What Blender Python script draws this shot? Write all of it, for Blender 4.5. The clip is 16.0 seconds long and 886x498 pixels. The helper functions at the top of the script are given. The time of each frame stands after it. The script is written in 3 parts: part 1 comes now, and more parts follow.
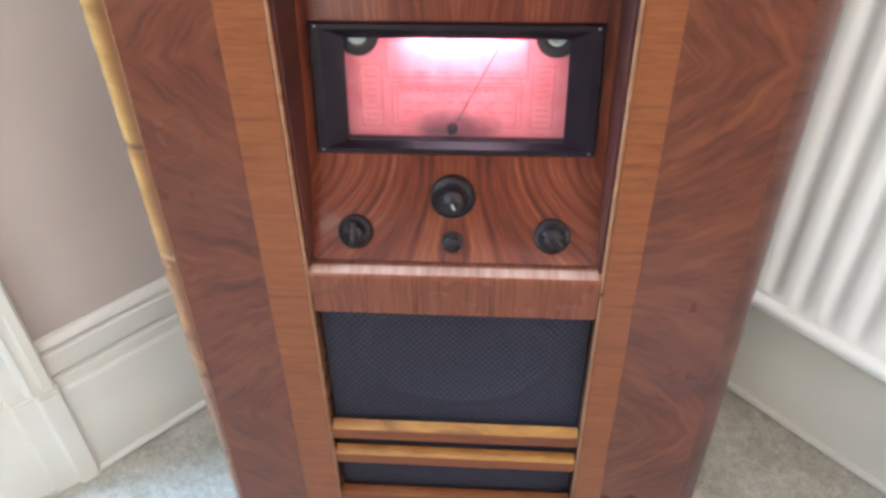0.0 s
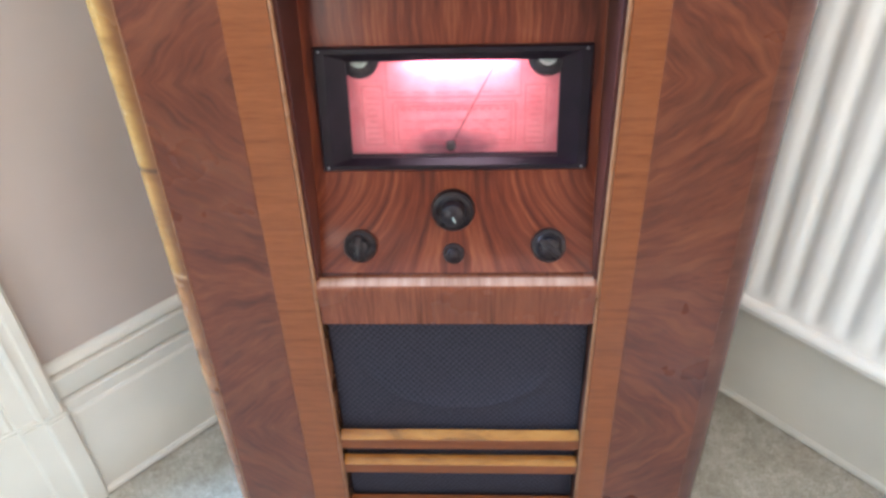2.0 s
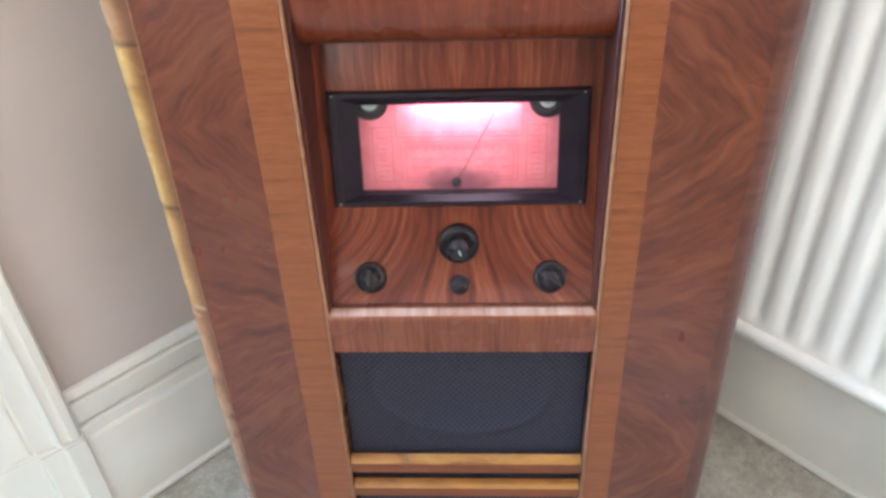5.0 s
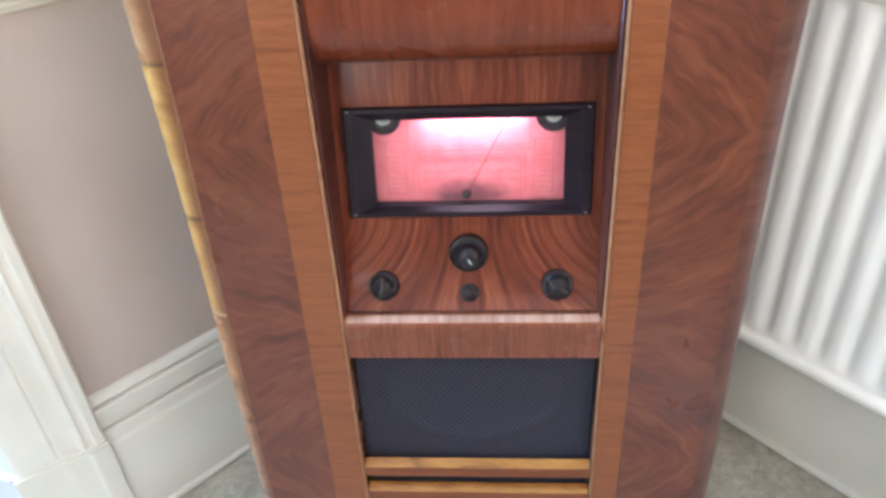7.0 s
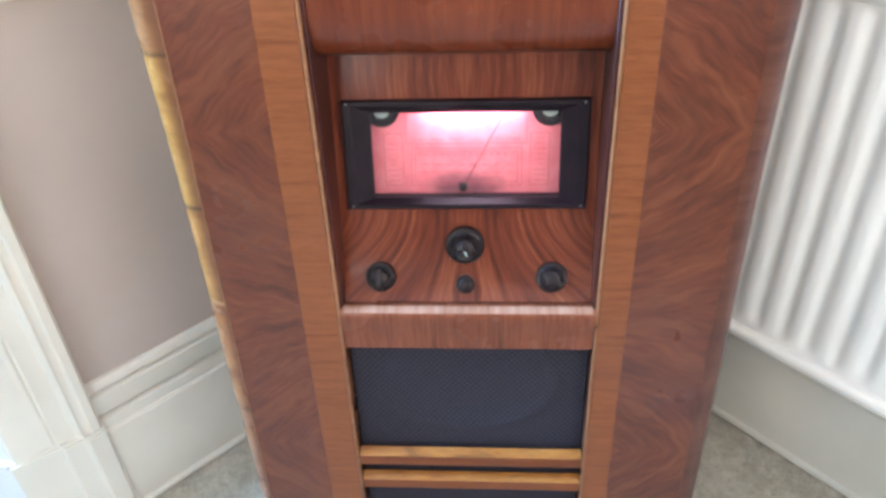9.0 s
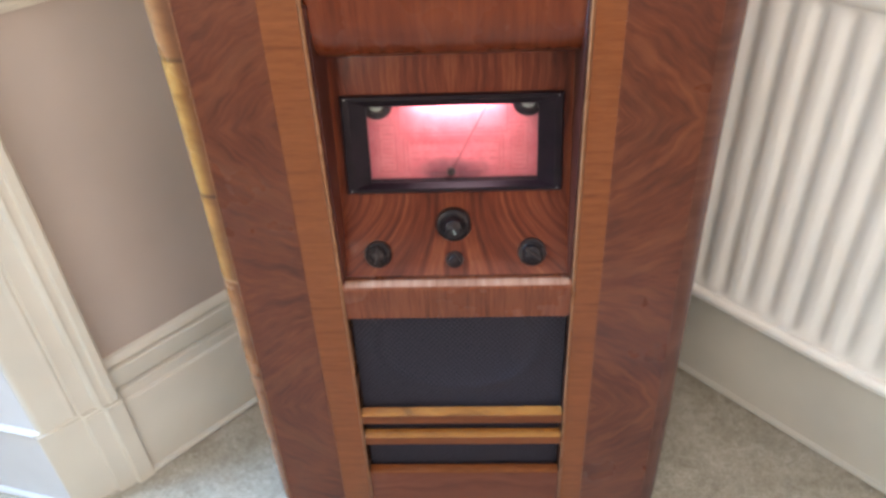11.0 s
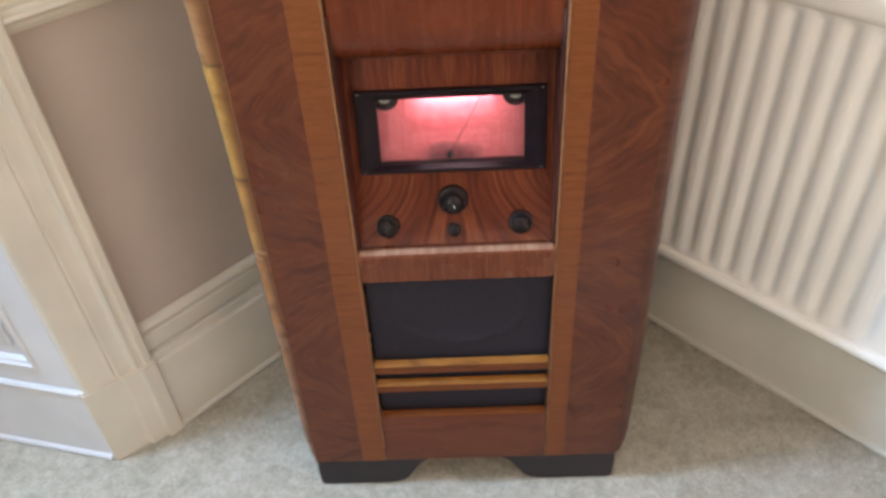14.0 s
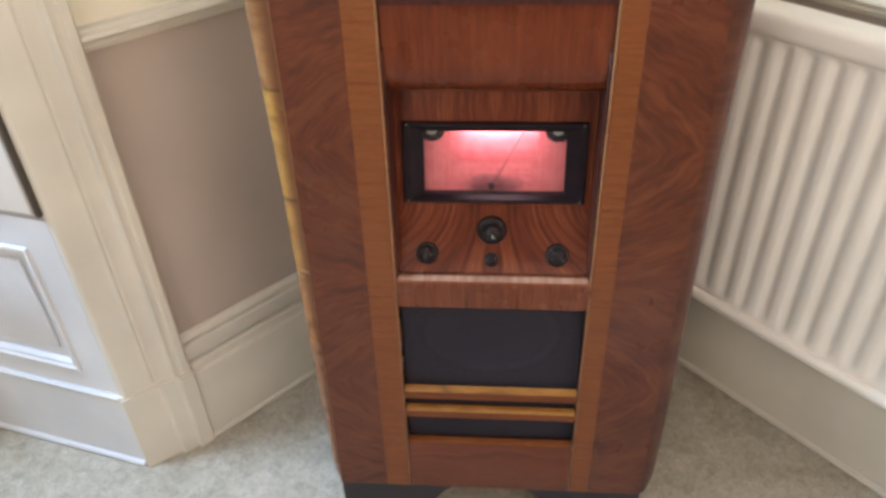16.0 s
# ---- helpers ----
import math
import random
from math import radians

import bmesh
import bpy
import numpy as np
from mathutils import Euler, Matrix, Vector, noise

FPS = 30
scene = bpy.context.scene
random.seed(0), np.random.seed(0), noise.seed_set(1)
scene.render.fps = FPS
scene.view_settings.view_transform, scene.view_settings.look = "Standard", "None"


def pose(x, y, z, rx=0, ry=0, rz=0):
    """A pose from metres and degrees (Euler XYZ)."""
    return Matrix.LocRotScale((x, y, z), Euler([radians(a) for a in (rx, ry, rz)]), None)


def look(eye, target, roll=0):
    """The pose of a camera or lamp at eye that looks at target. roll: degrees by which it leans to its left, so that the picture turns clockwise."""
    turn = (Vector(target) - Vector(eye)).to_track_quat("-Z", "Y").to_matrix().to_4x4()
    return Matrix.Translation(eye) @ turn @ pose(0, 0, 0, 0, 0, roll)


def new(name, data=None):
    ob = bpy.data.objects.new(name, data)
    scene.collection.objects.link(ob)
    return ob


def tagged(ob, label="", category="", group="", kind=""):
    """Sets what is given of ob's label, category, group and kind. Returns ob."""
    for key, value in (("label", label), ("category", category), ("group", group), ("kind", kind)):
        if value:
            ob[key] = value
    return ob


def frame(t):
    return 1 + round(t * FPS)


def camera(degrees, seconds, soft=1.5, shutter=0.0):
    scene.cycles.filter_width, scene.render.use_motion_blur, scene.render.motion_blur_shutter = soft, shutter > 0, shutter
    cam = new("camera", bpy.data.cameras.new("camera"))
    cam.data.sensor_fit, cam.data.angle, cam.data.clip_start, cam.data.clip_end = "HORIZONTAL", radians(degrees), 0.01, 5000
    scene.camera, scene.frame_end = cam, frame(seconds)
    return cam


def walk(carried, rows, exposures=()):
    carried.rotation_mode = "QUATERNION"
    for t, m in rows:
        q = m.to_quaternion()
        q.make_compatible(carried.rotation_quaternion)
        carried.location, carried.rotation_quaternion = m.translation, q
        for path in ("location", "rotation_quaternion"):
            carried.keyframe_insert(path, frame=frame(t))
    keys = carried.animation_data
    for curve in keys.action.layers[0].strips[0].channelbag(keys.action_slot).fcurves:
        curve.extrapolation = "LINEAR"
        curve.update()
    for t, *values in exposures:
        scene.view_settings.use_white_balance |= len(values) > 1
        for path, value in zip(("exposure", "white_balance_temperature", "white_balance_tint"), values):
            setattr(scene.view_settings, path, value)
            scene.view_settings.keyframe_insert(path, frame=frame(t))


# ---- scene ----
cam = camera(61.6, 16.0, soft=3.2)
PATH = [
    (0, (0.035, -0.562, 1.119), (-0.083, 0.99, -0.137), -1.2),
    (0.5, (0.024, -0.572, 1.127), (-0.09, 1.003, -0.101), -2.1),
    (1, (0.019, -0.583, 1.127), (-0.084, 0.994, -0.099), -1.5),
    (1.5, (0.023, -0.589, 1.134), (-0.073, 0.995, -0.082), -1.8),
    (2, (0.023, -0.597, 1.134), (-0.066, 0.99, -0.079), -2.2),
    (2.5, (0.024, -0.605, 1.144), (-0.079, 0.998, -0.048), -2.8),
    (3, (0.016, -0.602, 1.148), (-0.085, 1.012, -0.029), -2.6),
    (3.5, (0.019, -0.608, 1.154), (-0.077, 1.01, -0.017), -2.3),
    (6, (0.027, -0.637, 1.173), (-0.094, 0.994, 0.022), -3.4),
    (6.5, (0.034, -0.647, 1.177), (-0.111, 0.995, 0.044), -3.7),
    (7, (0.032, -0.652, 1.183), (-0.114, 0.988, 0.048), -3.5),
    (7.5, (0.032, -0.658, 1.183), (-0.128, 0.982, 0.05), -3.5),
    (8, (0.028, -0.662, 1.184), (-0.135, 0.975, 0.047), -3.5),
    (8.5, (0.029, -0.664, 1.184), (-0.122, 0.971, 0.041), -3.3),
    (9, (0.03, -0.663, 1.188), (-0.1, 0.968, 0.038), -2.6),
    (11.5, (0.03, -0.76, 1.281), (-0.035, 0.792, 0.021), -3.6),
    (12, (0.017, -0.78, 1.307), (-0.005, 0.725, -0.01), -4.1),
    (12.5, (0.015, -0.813, 1.315), (-0.008, 0.674, -0.022), -4.9),
    (13, (0.013, -0.841, 1.343), (-0.014, 0.662, 0.023), -4.1),
    (13.5, (0.021, -0.855, 1.358), (-0.033, 0.676, 0.072), -5.2),
    (14, (0.009, -0.861, 1.358), (-0.042, 0.672, 0.074), -3.4),
    (14.5, (0.011, -0.863, 1.361), (-0.039, 0.68, 0.09), -2.4),
    (15, (0.01, -0.869, 1.362), (-0.052, 0.668, 0.084), -1.9),
    (15.5, (0.008, -0.879, 1.363), (-0.085, 0.664, 0.094), -1.8),
    (16, (0.005, -0.894, 1.369), (-0.137, 0.696, 0.163), -2.0),
]
EXPOSURES = [(0, 0.84, 5950, 18), (3.5, 0.88, 5850, 16), (6, 0.88, 5800, 16), (9, 0.87, 5800, 16), (11.3, 0.4, 6700, 22), (12.5, 0.09, 6950, 23), (14, 0.05, 7200, 24), (16, 0.08, 7200, 24)]
walk(cam, [(t, look(eye, target, roll)) for t, eye, target, roll in PATH], EXPOSURES)
SKY_L, FILL_F, FILL_S, DIAL_W = 94.0, 58.0, 27.0, 0.17

# ---- world, light ----
world = bpy.data.worlds.new("sky")
scene.world = world
world.use_nodes = True
wn = world.node_tree.nodes
sky = wn.new("ShaderNodeTexSky")
sky.sky_type, sky.sun_disc = "NISHITA", False
sky.sun_elevation, sky.sun_rotation = radians(35), radians(200)
world.node_tree.links.new(sky.outputs["Color"], wn["Background"].inputs["Color"])
wn["Background"].inputs["Strength"].default_value = 0.1


def area_lamp(name, m, sx, sy, watts, colour, spread=180):
    """A daylight, fill or bulb area; it shines along its own -z."""
    lamp = bpy.data.lights.new(name, "AREA")
    lamp.shape, lamp.size, lamp.size_y, lamp.energy, lamp.color = "RECTANGLE", sx, sy, watts, colour
    lamp.spread = radians(spread)
    ob = new(name, lamp)
    ob.matrix_world = m
    return ob


# ---- materials ----
def mat(name, rough=0.5, metal=0.0, coat=0.0, spec=0.5):
    m = bpy.data.materials.new(name)
    m.use_nodes = True
    b = m.node_tree.nodes["Principled BSDF"]
    b.inputs["Roughness"].default_value, b.inputs["Metallic"].default_value = rough, metal
    b.inputs["Coat Weight"].default_value, b.inputs["Coat Roughness"].default_value = coat, 0.12
    b.inputs["Specular IOR Level"].default_value = spec
    return m


class Nodes:
    """Short names for the nodes of one material."""

    def __init__(self, m):
        self.t = m.node_tree
        self.b = self.t.nodes["Principled BSDF"]

    def add(self, kind, **values):
        n = self.t.nodes.new(kind)
        for k, v in values.items():
            n.inputs[k.replace("_", " ")].default_value = v
        return n

    def link(self, a, b):
        self.t.links.new(a, b)

    def coords(self):
        return self.add("ShaderNodeTexCoord").outputs["Object"]

    def split(self, v):
        n = self.add("ShaderNodeSeparateXYZ")
        self.link(v, n.inputs[0])
        return n.outputs

    def join(self, *xyz):
        n = self.add("ShaderNodeCombineXYZ")
        for i, v in enumerate(xyz):
            if isinstance(v, (int, float)):
                n.inputs[i].default_value = v
            else:
                self.link(v, n.inputs[i])
        return n.outputs[0]

    def math(self, op, a, b=0.0, c=0.0):
        n = self.add("ShaderNodeMath")
        n.operation = op
        for i, v in enumerate((a, b, c)):
            if isinstance(v, (int, float)):
                n.inputs[i].default_value = v
            else:
                self.link(v, n.inputs[i])
        return n.outputs[0]

    def noise(self, v, scale, detail=4, rough=0.55, distort=0.0):
        n = self.add("ShaderNodeTexNoise", Scale=scale, Detail=detail, Roughness=rough, Distortion=distort)
        self.link(v, n.inputs["Vector"])
        return n.outputs["Fac"]

    def ramp(self, fac, *stops):
        n = self.add("ShaderNodeValToRGB")
        e = n.color_ramp.elements
        while len(e) < len(stops):
            e.new(0.5)
        for el, (p, c) in zip(e, stops):
            el.position, el.color = p, (*c, 1)
        self.link(fac, n.inputs[0])
        return n.outputs["Color"]

    def mix(self, fac, a, b, kind="MIX"):
        n = self.add("ShaderNodeMix")
        n.data_type, n.blend_type = "RGBA", kind
        for i, v in ((0, fac), (6, a), (7, b)):
            if isinstance(v, (int, float)):
                n.inputs[i].default_value = v
            elif isinstance(v, tuple):
                n.inputs[i].default_value = (*v, 1)
            else:
                self.link(v, n.inputs[i])
        return n.outputs[2]

    def bump(self, height, strength, distance):
        n = self.add("ShaderNodeBump", Strength=strength, Distance=distance)
        self.link(height, n.inputs["Height"])
        self.link(n.outputs[0], self.b.inputs["Normal"])

    def colour(self, c):
        self.link(c, self.b.inputs["Base Color"])

    def rough(self, fac, lo, hi):
        n = self.add("ShaderNodeMapRange", To_Min=lo, To_Max=hi)
        self.link(fac, n.inputs["Value"])
        self.link(n.outputs[0], self.b.inputs["Roughness"])


def painted(name, colour, rough=0.45, mottle=0.06, bump=0.0004):
    """Brushed paint with faint dirt."""
    m = mat(name, rough)
    n = Nodes(m)
    co = n.coords()
    big, fine = n.noise(co, 3.5, 3), n.noise(co, 160, 2)
    dark = tuple(c * (1 - 2.2 * mottle) for c in colour)
    light = tuple(min(1, c * (1 + mottle)) for c in colour)
    n.colour(n.ramp(big, (0.3, dark), (0.7, light)))
    n.rough(big, rough - 0.04, rough + 0.08)
    n.bump(fine, 0.1, bump)
    return m


def veneer(name, dark, mid, light, vector, scale, wave=1.0, rough=0.32, contrast=(0.25, 0.5, 0.78)):
    """Polished wood: fine pores, grain bands and slow shade; vector(nodes) gives across and along the grain."""
    m = mat(name, rough, coat=0.1, spec=0.2)
    n = Nodes(m)
    v = vector(n)
    across, depth, along = n.split(v)
    slow = n.noise(n.join(n.math("MULTIPLY", across, 9.0), depth, n.math("MULTIPLY", along, 4.0)), 1.0, 3)
    bent = n.math("ADD", n.math("MULTIPLY", across, scale), n.math("MULTIPLY", slow, wave * 3.0))
    bands = n.noise(n.join(bent, depth, n.math("MULTIPLY", along, scale * 0.05)), 1.0, 5, 0.62)
    pores = n.noise(n.join(n.math("MULTIPLY", across, 900), depth, n.math("MULTIPLY", along, 45)), 1.0, 2)
    tone = n.math("ADD", n.math("MULTIPLY", bands, 0.78), n.math("MULTIPLY", slow, 0.22))
    base = n.ramp(tone, (contrast[0], dark), (contrast[1], mid), (contrast[2], light))
    pore = n.ramp(pores, (0.36, (0.62, 0.55, 0.5)), (0.52, (1, 1, 1)))
    wood = n.mix(0.45, base, pore, "MULTIPLY")
    n.colour(wood)
    smear = n.noise(n.coords(), 7.0, 4)
    n.rough(smear, rough - 0.07, rough + 0.14)
    n.bump(pores, 0.12, 0.0003)
    return m


def straight(n):
    """Upright grain, with a mirrored joint down the middle."""
    x, y, z = n.split(n.coords())
    return n.join(n.math("ABSOLUTE", x), 0.3, z)


def hourglass(n):
    """Mirrored upright grain that flares outwards below the dial."""
    x, y, z = n.split(n.coords())
    low = n.math("MAXIMUM", n.math("SUBTRACT", 0.735, z), 0.0)
    sway = n.noise(n.join(0.0, 0.0, n.math("MULTIPLY", z, 14)), 1.0, 2)
    spread = n.math("ADD", n.math("MULTIPLY", low, 0.8), n.math("MULTIPLY", n.math("MULTIPLY", low, low), n.math("MULTIPLY", low, 620.0)))
    u = n.math("DIVIDE", n.math("ABSOLUTE", x), n.math("ADD", 1.0, spread))
    u = n.math("ADD", u, n.math("MULTIPLY", n.math("SUBTRACT", sway, 0.5), 0.012))
    return n.join(u, 0.7, z)


def level(n):
    """Grain lying across, for the crossbanding."""
    x, y, z = n.split(n.coords())
    return n.join(z, 0.9, x)


def figured(name, dark, mid, light):
    """Feathery curl in stacked leaves, each the mirror of the next; the curl droops from the outer edge and flattens towards the next joint."""
    m = mat(name, 0.3, coat=COAT, spec=0.3)
    n = Nodes(m)
    co = n.coords()
    x, y, z = n.split(co)
    r = n.math("ABSOLUTE", x)
    sway = n.math("MULTIPLY", n.math("SUBTRACT", n.noise(co, 14.0, 2, 0.5), 0.5), 0.022)
    leaf = n.math("PINGPONG", n.math("ADD", n.math("ADD", z, LEAF * 4 - JOINT), sway), LEAF)
    lift = n.math("SUBTRACT", 0.55, n.math("MULTIPLY", leaf, 0.46 / LEAF))
    curl = n.math("ADD", n.math("MULTIPLY", n.noise(co, 10.0, 2, 0.5), 0.016), n.math("MULTIPLY", n.noise(co, 40.0, 2, 0.5), 0.005))
    across = n.math("ADD", n.math("ADD", leaf, n.math("MULTIPLY", r, lift)), curl)
    along = n.math("SUBTRACT", r, n.math("MULTIPLY", leaf, 0.35))
    k = n.math("MULTIPLY", x, 3.0)

    def grain(a, b, detail=3, rough=0.58):
        return n.noise(n.join(n.math("MULTIPLY", across, a), k, n.math("MULTIPLY", along, b)), 1.0, detail, rough)

    wide, fine, streak, fleck = grain(60, 9, 3), grain(520, 40), grain(230, 16), grain(150, 20, 4, 0.62)
    blot = n.noise(co, 15.0, 4, 0.6, 0.4)
    tone = n.math("ADD", n.math("ADD", n.math("MULTIPLY", wide, 0.33), n.math("MULTIPLY", fine, 0.18)), n.math("ADD", n.math("MULTIPLY", blot, 0.15), n.math("MULTIPLY", streak, 0.34)))
    wood = n.ramp(tone, (0.375, dark), (0.5, mid), (0.635, light))
    wood = n.mix(n.ramp(fleck, (0.3, (0.36, 0.36, 0.36)), (0.4, (0, 0, 0))), wood, tuple(c * 0.5 for c in dark))
    sheen = n.ramp(grain(45, 8), (0.48, (0, 0, 0)), (0.72, (0.5, 0.5, 0.5)))
    n.colour(n.mix(sheen, wood, (light[0] * 1.2, light[1] * 1.35, light[2] * 1.4)))
    n.rough(n.noise(co, 7.0, 4), 0.2, 0.4)
    n.bump(fine, 0.08, 0.0002)
    return m


def edge_veneer(name, pieces, front_shade):
    """Short lengths of crossbanding butted one over the other round a corner: (top height, colour) upwards; shade of
    the rounding coloured in by the front.
    """
    m = mat(name, 0.26, coat=COAT, spec=0.35)
    n = Nodes(m)
    co = n.coords()
    x, y, z = n.split(co)
    wobble = n.math("ADD", z, n.math("MULTIPLY", n.math("SUBTRACT", n.noise(co, 30, 2), 0.5), 0.006))
    step = n.add("ShaderNodeValToRGB")
    ramp = step.color_ramp
    ramp.interpolation = "CONSTANT"
    while len(ramp.elements) < len(pieces):
        ramp.elements.new(0.5)
    low = 0.0
    for el, (top, colour) in zip(ramp.elements, pieces):
        el.position, el.color, low = low / 1.2, (*colour, 1), top
    n.link(n.math("DIVIDE", wobble, 1.2), step.inputs[0])
    stripe = n.noise(n.join(n.math("MULTIPLY", x, 12), n.math("MULTIPLY", y, 12), n.math("MULTIPLY", z, 55)), 1.0, 4, 0.6)
    pores = n.noise(n.join(n.math("MULTIPLY", x, 60), n.math("MULTIPLY", y, 60), n.math("MULTIPLY", z, 600)), 1.0, 2)
    cloud = n.noise(co, 26, 3)
    wood = n.mix(1.0, step.outputs["Color"], n.ramp(stripe, (0.3, (0.66, 0.58, 0.5)), (0.52, (1, 1, 1)), (0.7, (1.15, 1.12, 1.05))), "MULTIPLY")
    wood = n.mix(0.5, wood, n.ramp(n.math("ADD", n_half(n, pores), n_half(n, cloud)), (0.4, (0.75, 0.68, 0.62)), (0.58, (1, 1, 1))), "MULTIPLY")
    # Shading of the rounded corner put into the colour: dark in front, fading outwards.
    front = n.math("ADD", n.math("ADD", n.math("ABSOLUTE", x), n.math("MULTIPLY", n.math("MAXIMUM", n.math("SUBTRACT", z, 0.5), 0.0), -0.01)), n.math("MULTIPLY", cloud, 0.0025))
    wood = n.mix(n.ramp(n.math("MULTIPLY", front, 2.0), (0.603, (0.85, 0.85, 0.85)), (0.631, (0, 0, 0))), wood, front_shade)
    for top, _ in pieces[:-1]:
        gap = n.math("ABSOLUTE", n.math("SUBTRACT", wobble, top))
        wood = n.mix(n.ramp(gap, (0.0006, (0.8, 0.8, 0.8)), (0.0026, (0, 0, 0))), wood, (0.4, 0.22, 0.1) if top == 0.612 else (0.035, 0.014, 0.007))
    n.colour(wood)
    n.rough(n.noise(co, 9.0, 4), 0.16, 0.36)
    n.bump(pores, 0.1, 0.0002)
    return m


def n_half(n, v):
    return n.math("MULTIPLY", v, 0.5)


COAT, LEAF, JOINT = 0.2, 0.235, 0.843
WALNUT = figured("figured_walnut", (0.06, 0.0142, 0.0064), (0.106, 0.0255, 0.0098), (0.156, 0.043, 0.0155))
APRON = veneer("apron_veneer", (0.07, 0.0185, 0.01), (0.125, 0.0345, 0.0165), (0.185, 0.058, 0.027), level, 26, 2.2, 0.32)
CROSSBAND = veneer("crossband", (0.118, 0.0325, 0.0085), (0.186, 0.054, 0.015), (0.245, 0.078, 0.023), level, 120, 0.5, 0.3, (0.3, 0.46, 0.75))
ROSEWOOD = veneer("dial_veneer", (0.056, 0.0118, 0.0065), (0.146, 0.031, 0.013), (0.25, 0.074, 0.029), hourglass, 150, 1.3, 0.3, (0.33, 0.5, 0.68))
FACING = veneer("facing_veneer", (0.082, 0.0168, 0.0066), (0.142, 0.03, 0.0107), (0.21, 0.053, 0.019), straight, 110, 0.6, 0.24, (0.3, 0.5, 0.74))
# Cabinet sides: left lightened for window light, right darkened for shade, in colour.
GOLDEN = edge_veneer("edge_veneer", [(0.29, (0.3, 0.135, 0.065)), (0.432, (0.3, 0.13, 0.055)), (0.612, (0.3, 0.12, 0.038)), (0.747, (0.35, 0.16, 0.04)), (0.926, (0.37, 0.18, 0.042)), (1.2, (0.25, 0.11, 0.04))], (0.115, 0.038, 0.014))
SIDE_SHADED = veneer("side_shaded_veneer", (0.05, 0.018, 0.012), (0.1, 0.038, 0.024), (0.15, 0.06, 0.038), level, 40, 1.0, 0.3)
RAILWOOD = veneer("rail_veneer", (0.09, 0.0225, 0.0095), (0.165, 0.044, 0.018), (0.225, 0.069, 0.029), straight, 230, 0.5, 0.24, (0.3, 0.48, 0.74))
SLATFACE = veneer("slat_face_wood", (0.1, 0.026, 0.007), (0.17, 0.047, 0.012), (0.23, 0.07, 0.02), level, 50, 1.5, 0.3)
SLAT_LIT = veneer("slat_lit_wood", (0.07, 0.022, 0.006), (0.27, 0.1, 0.016), (0.38, 0.16, 0.03), level, 45, 2.4, 0.3, (0.3, 0.47, 0.75))
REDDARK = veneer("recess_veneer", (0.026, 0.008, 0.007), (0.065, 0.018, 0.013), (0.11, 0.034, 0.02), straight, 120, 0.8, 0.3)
PALE = veneer("pale_bead_wood", (0.19, 0.078, 0.032), (0.27, 0.12, 0.054), (0.36, 0.175, 0.085), level, 50, 0.8, 0.26)
NOSE_SHINE = veneer("nose_shine_veneer", (0.21, 0.09, 0.052), (0.32, 0.16, 0.1), (0.42, 0.24, 0.165), straight, 60, 0.8, 0.2, (0.3, 0.5, 0.72))
for _m in (FACING, RAILWOOD, NOSE_SHINE, APRON, CROSSBAND):
    _m.node_tree.nodes["Principled BSDF"].inputs["Coat Weight"].default_value = 0.25
LINING = painted("white_gloss_paint", (0.68, 0.68, 0.68), 0.28)
# Lighter copy of the lining white: the shutter's stronger daylight put into its colour.
DAYLIT = painted("daylit_white_paint", (0.84, 0.84, 0.83), 0.3)
CREAM = painted("cream_gloss_paint", (0.7, 0.655, 0.553), 0.35)
TAUPE = painted("taupe_wall_paint", (0.48, 0.4, 0.34), 0.75, 0.04)
IVORY = painted("ivory_wall_paint", (0.82, 0.775, 0.62), 0.7, 0.04)
WHITE = painted("white_radiator_enamel", (0.88, 0.84, 0.76), 0.3, 0.03, 0.0002)
CEILING = painted("ceiling_paint", (0.82, 0.8, 0.76), 0.85, 0.03)
BLACK = mat("black_lacquer", 0.35)
BLACK.node_tree.nodes["Principled BSDF"].inputs["Base Color"].default_value = (0.018, 0.011, 0.014, 1)
_n = Nodes(BLACK)
_n.rough(_n.noise(_n.coords(), 30, 4), 0.25, 0.55)
BAKELITE = mat("dark_bakelite", 0.3, spec=0.22)
_n = Nodes(BAKELITE)
_n.colour(_n.ramp(_n.noise(_n.coords(), 40, 4), (0.3, (0.006, 0.003, 0.005)), (0.75, (0.015, 0.007, 0.011))))
_n.rough(_n.noise(_n.coords(), 25, 4), 0.25, 0.5)
KNOB = mat("polished_bakelite", 0.2, spec=0.28)
_n = Nodes(KNOB)
_n.colour(_n.ramp(_n.noise(_n.coords(), 40, 4), (0.3, (0.008, 0.0045, 0.005)), (0.75, (0.02, 0.011, 0.011))))
_n.rough(_n.noise(_n.coords(), 60, 4), 0.2, 0.4)
BUTTON = mat("brown_bakelite", 0.35, spec=0.25)
BUTTON.node_tree.nodes["Principled BSDF"].inputs["Base Color"].default_value = (0.013, 0.0055, 0.006, 1)
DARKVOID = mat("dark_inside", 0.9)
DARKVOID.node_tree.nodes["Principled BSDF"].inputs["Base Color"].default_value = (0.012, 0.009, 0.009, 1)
STEEL = mat("dull_steel", 0.35, 1.0)
STEEL.node_tree.nodes["Principled BSDF"].inputs["Base Color"].default_value = (0.25, 0.24, 0.23, 1)
INK = mat("dial_ink", 0.7)
INK.node_tree.nodes["Principled BSDF"].inputs["Base Color"].default_value = (0.5, 0.1, 0.12, 1)
NEEDLE = mat("needle_paint", 0.5)
NEEDLE.node_tree.nodes["Principled BSDF"].inputs["Base Color"].default_value = (0.01, 0.005, 0.007, 1)
PEARL = mat("pale_lens", 0.25)
PEARL.node_tree.nodes["Principled BSDF"].inputs["Base Color"].default_value = (0.4, 0.46, 0.41, 1)

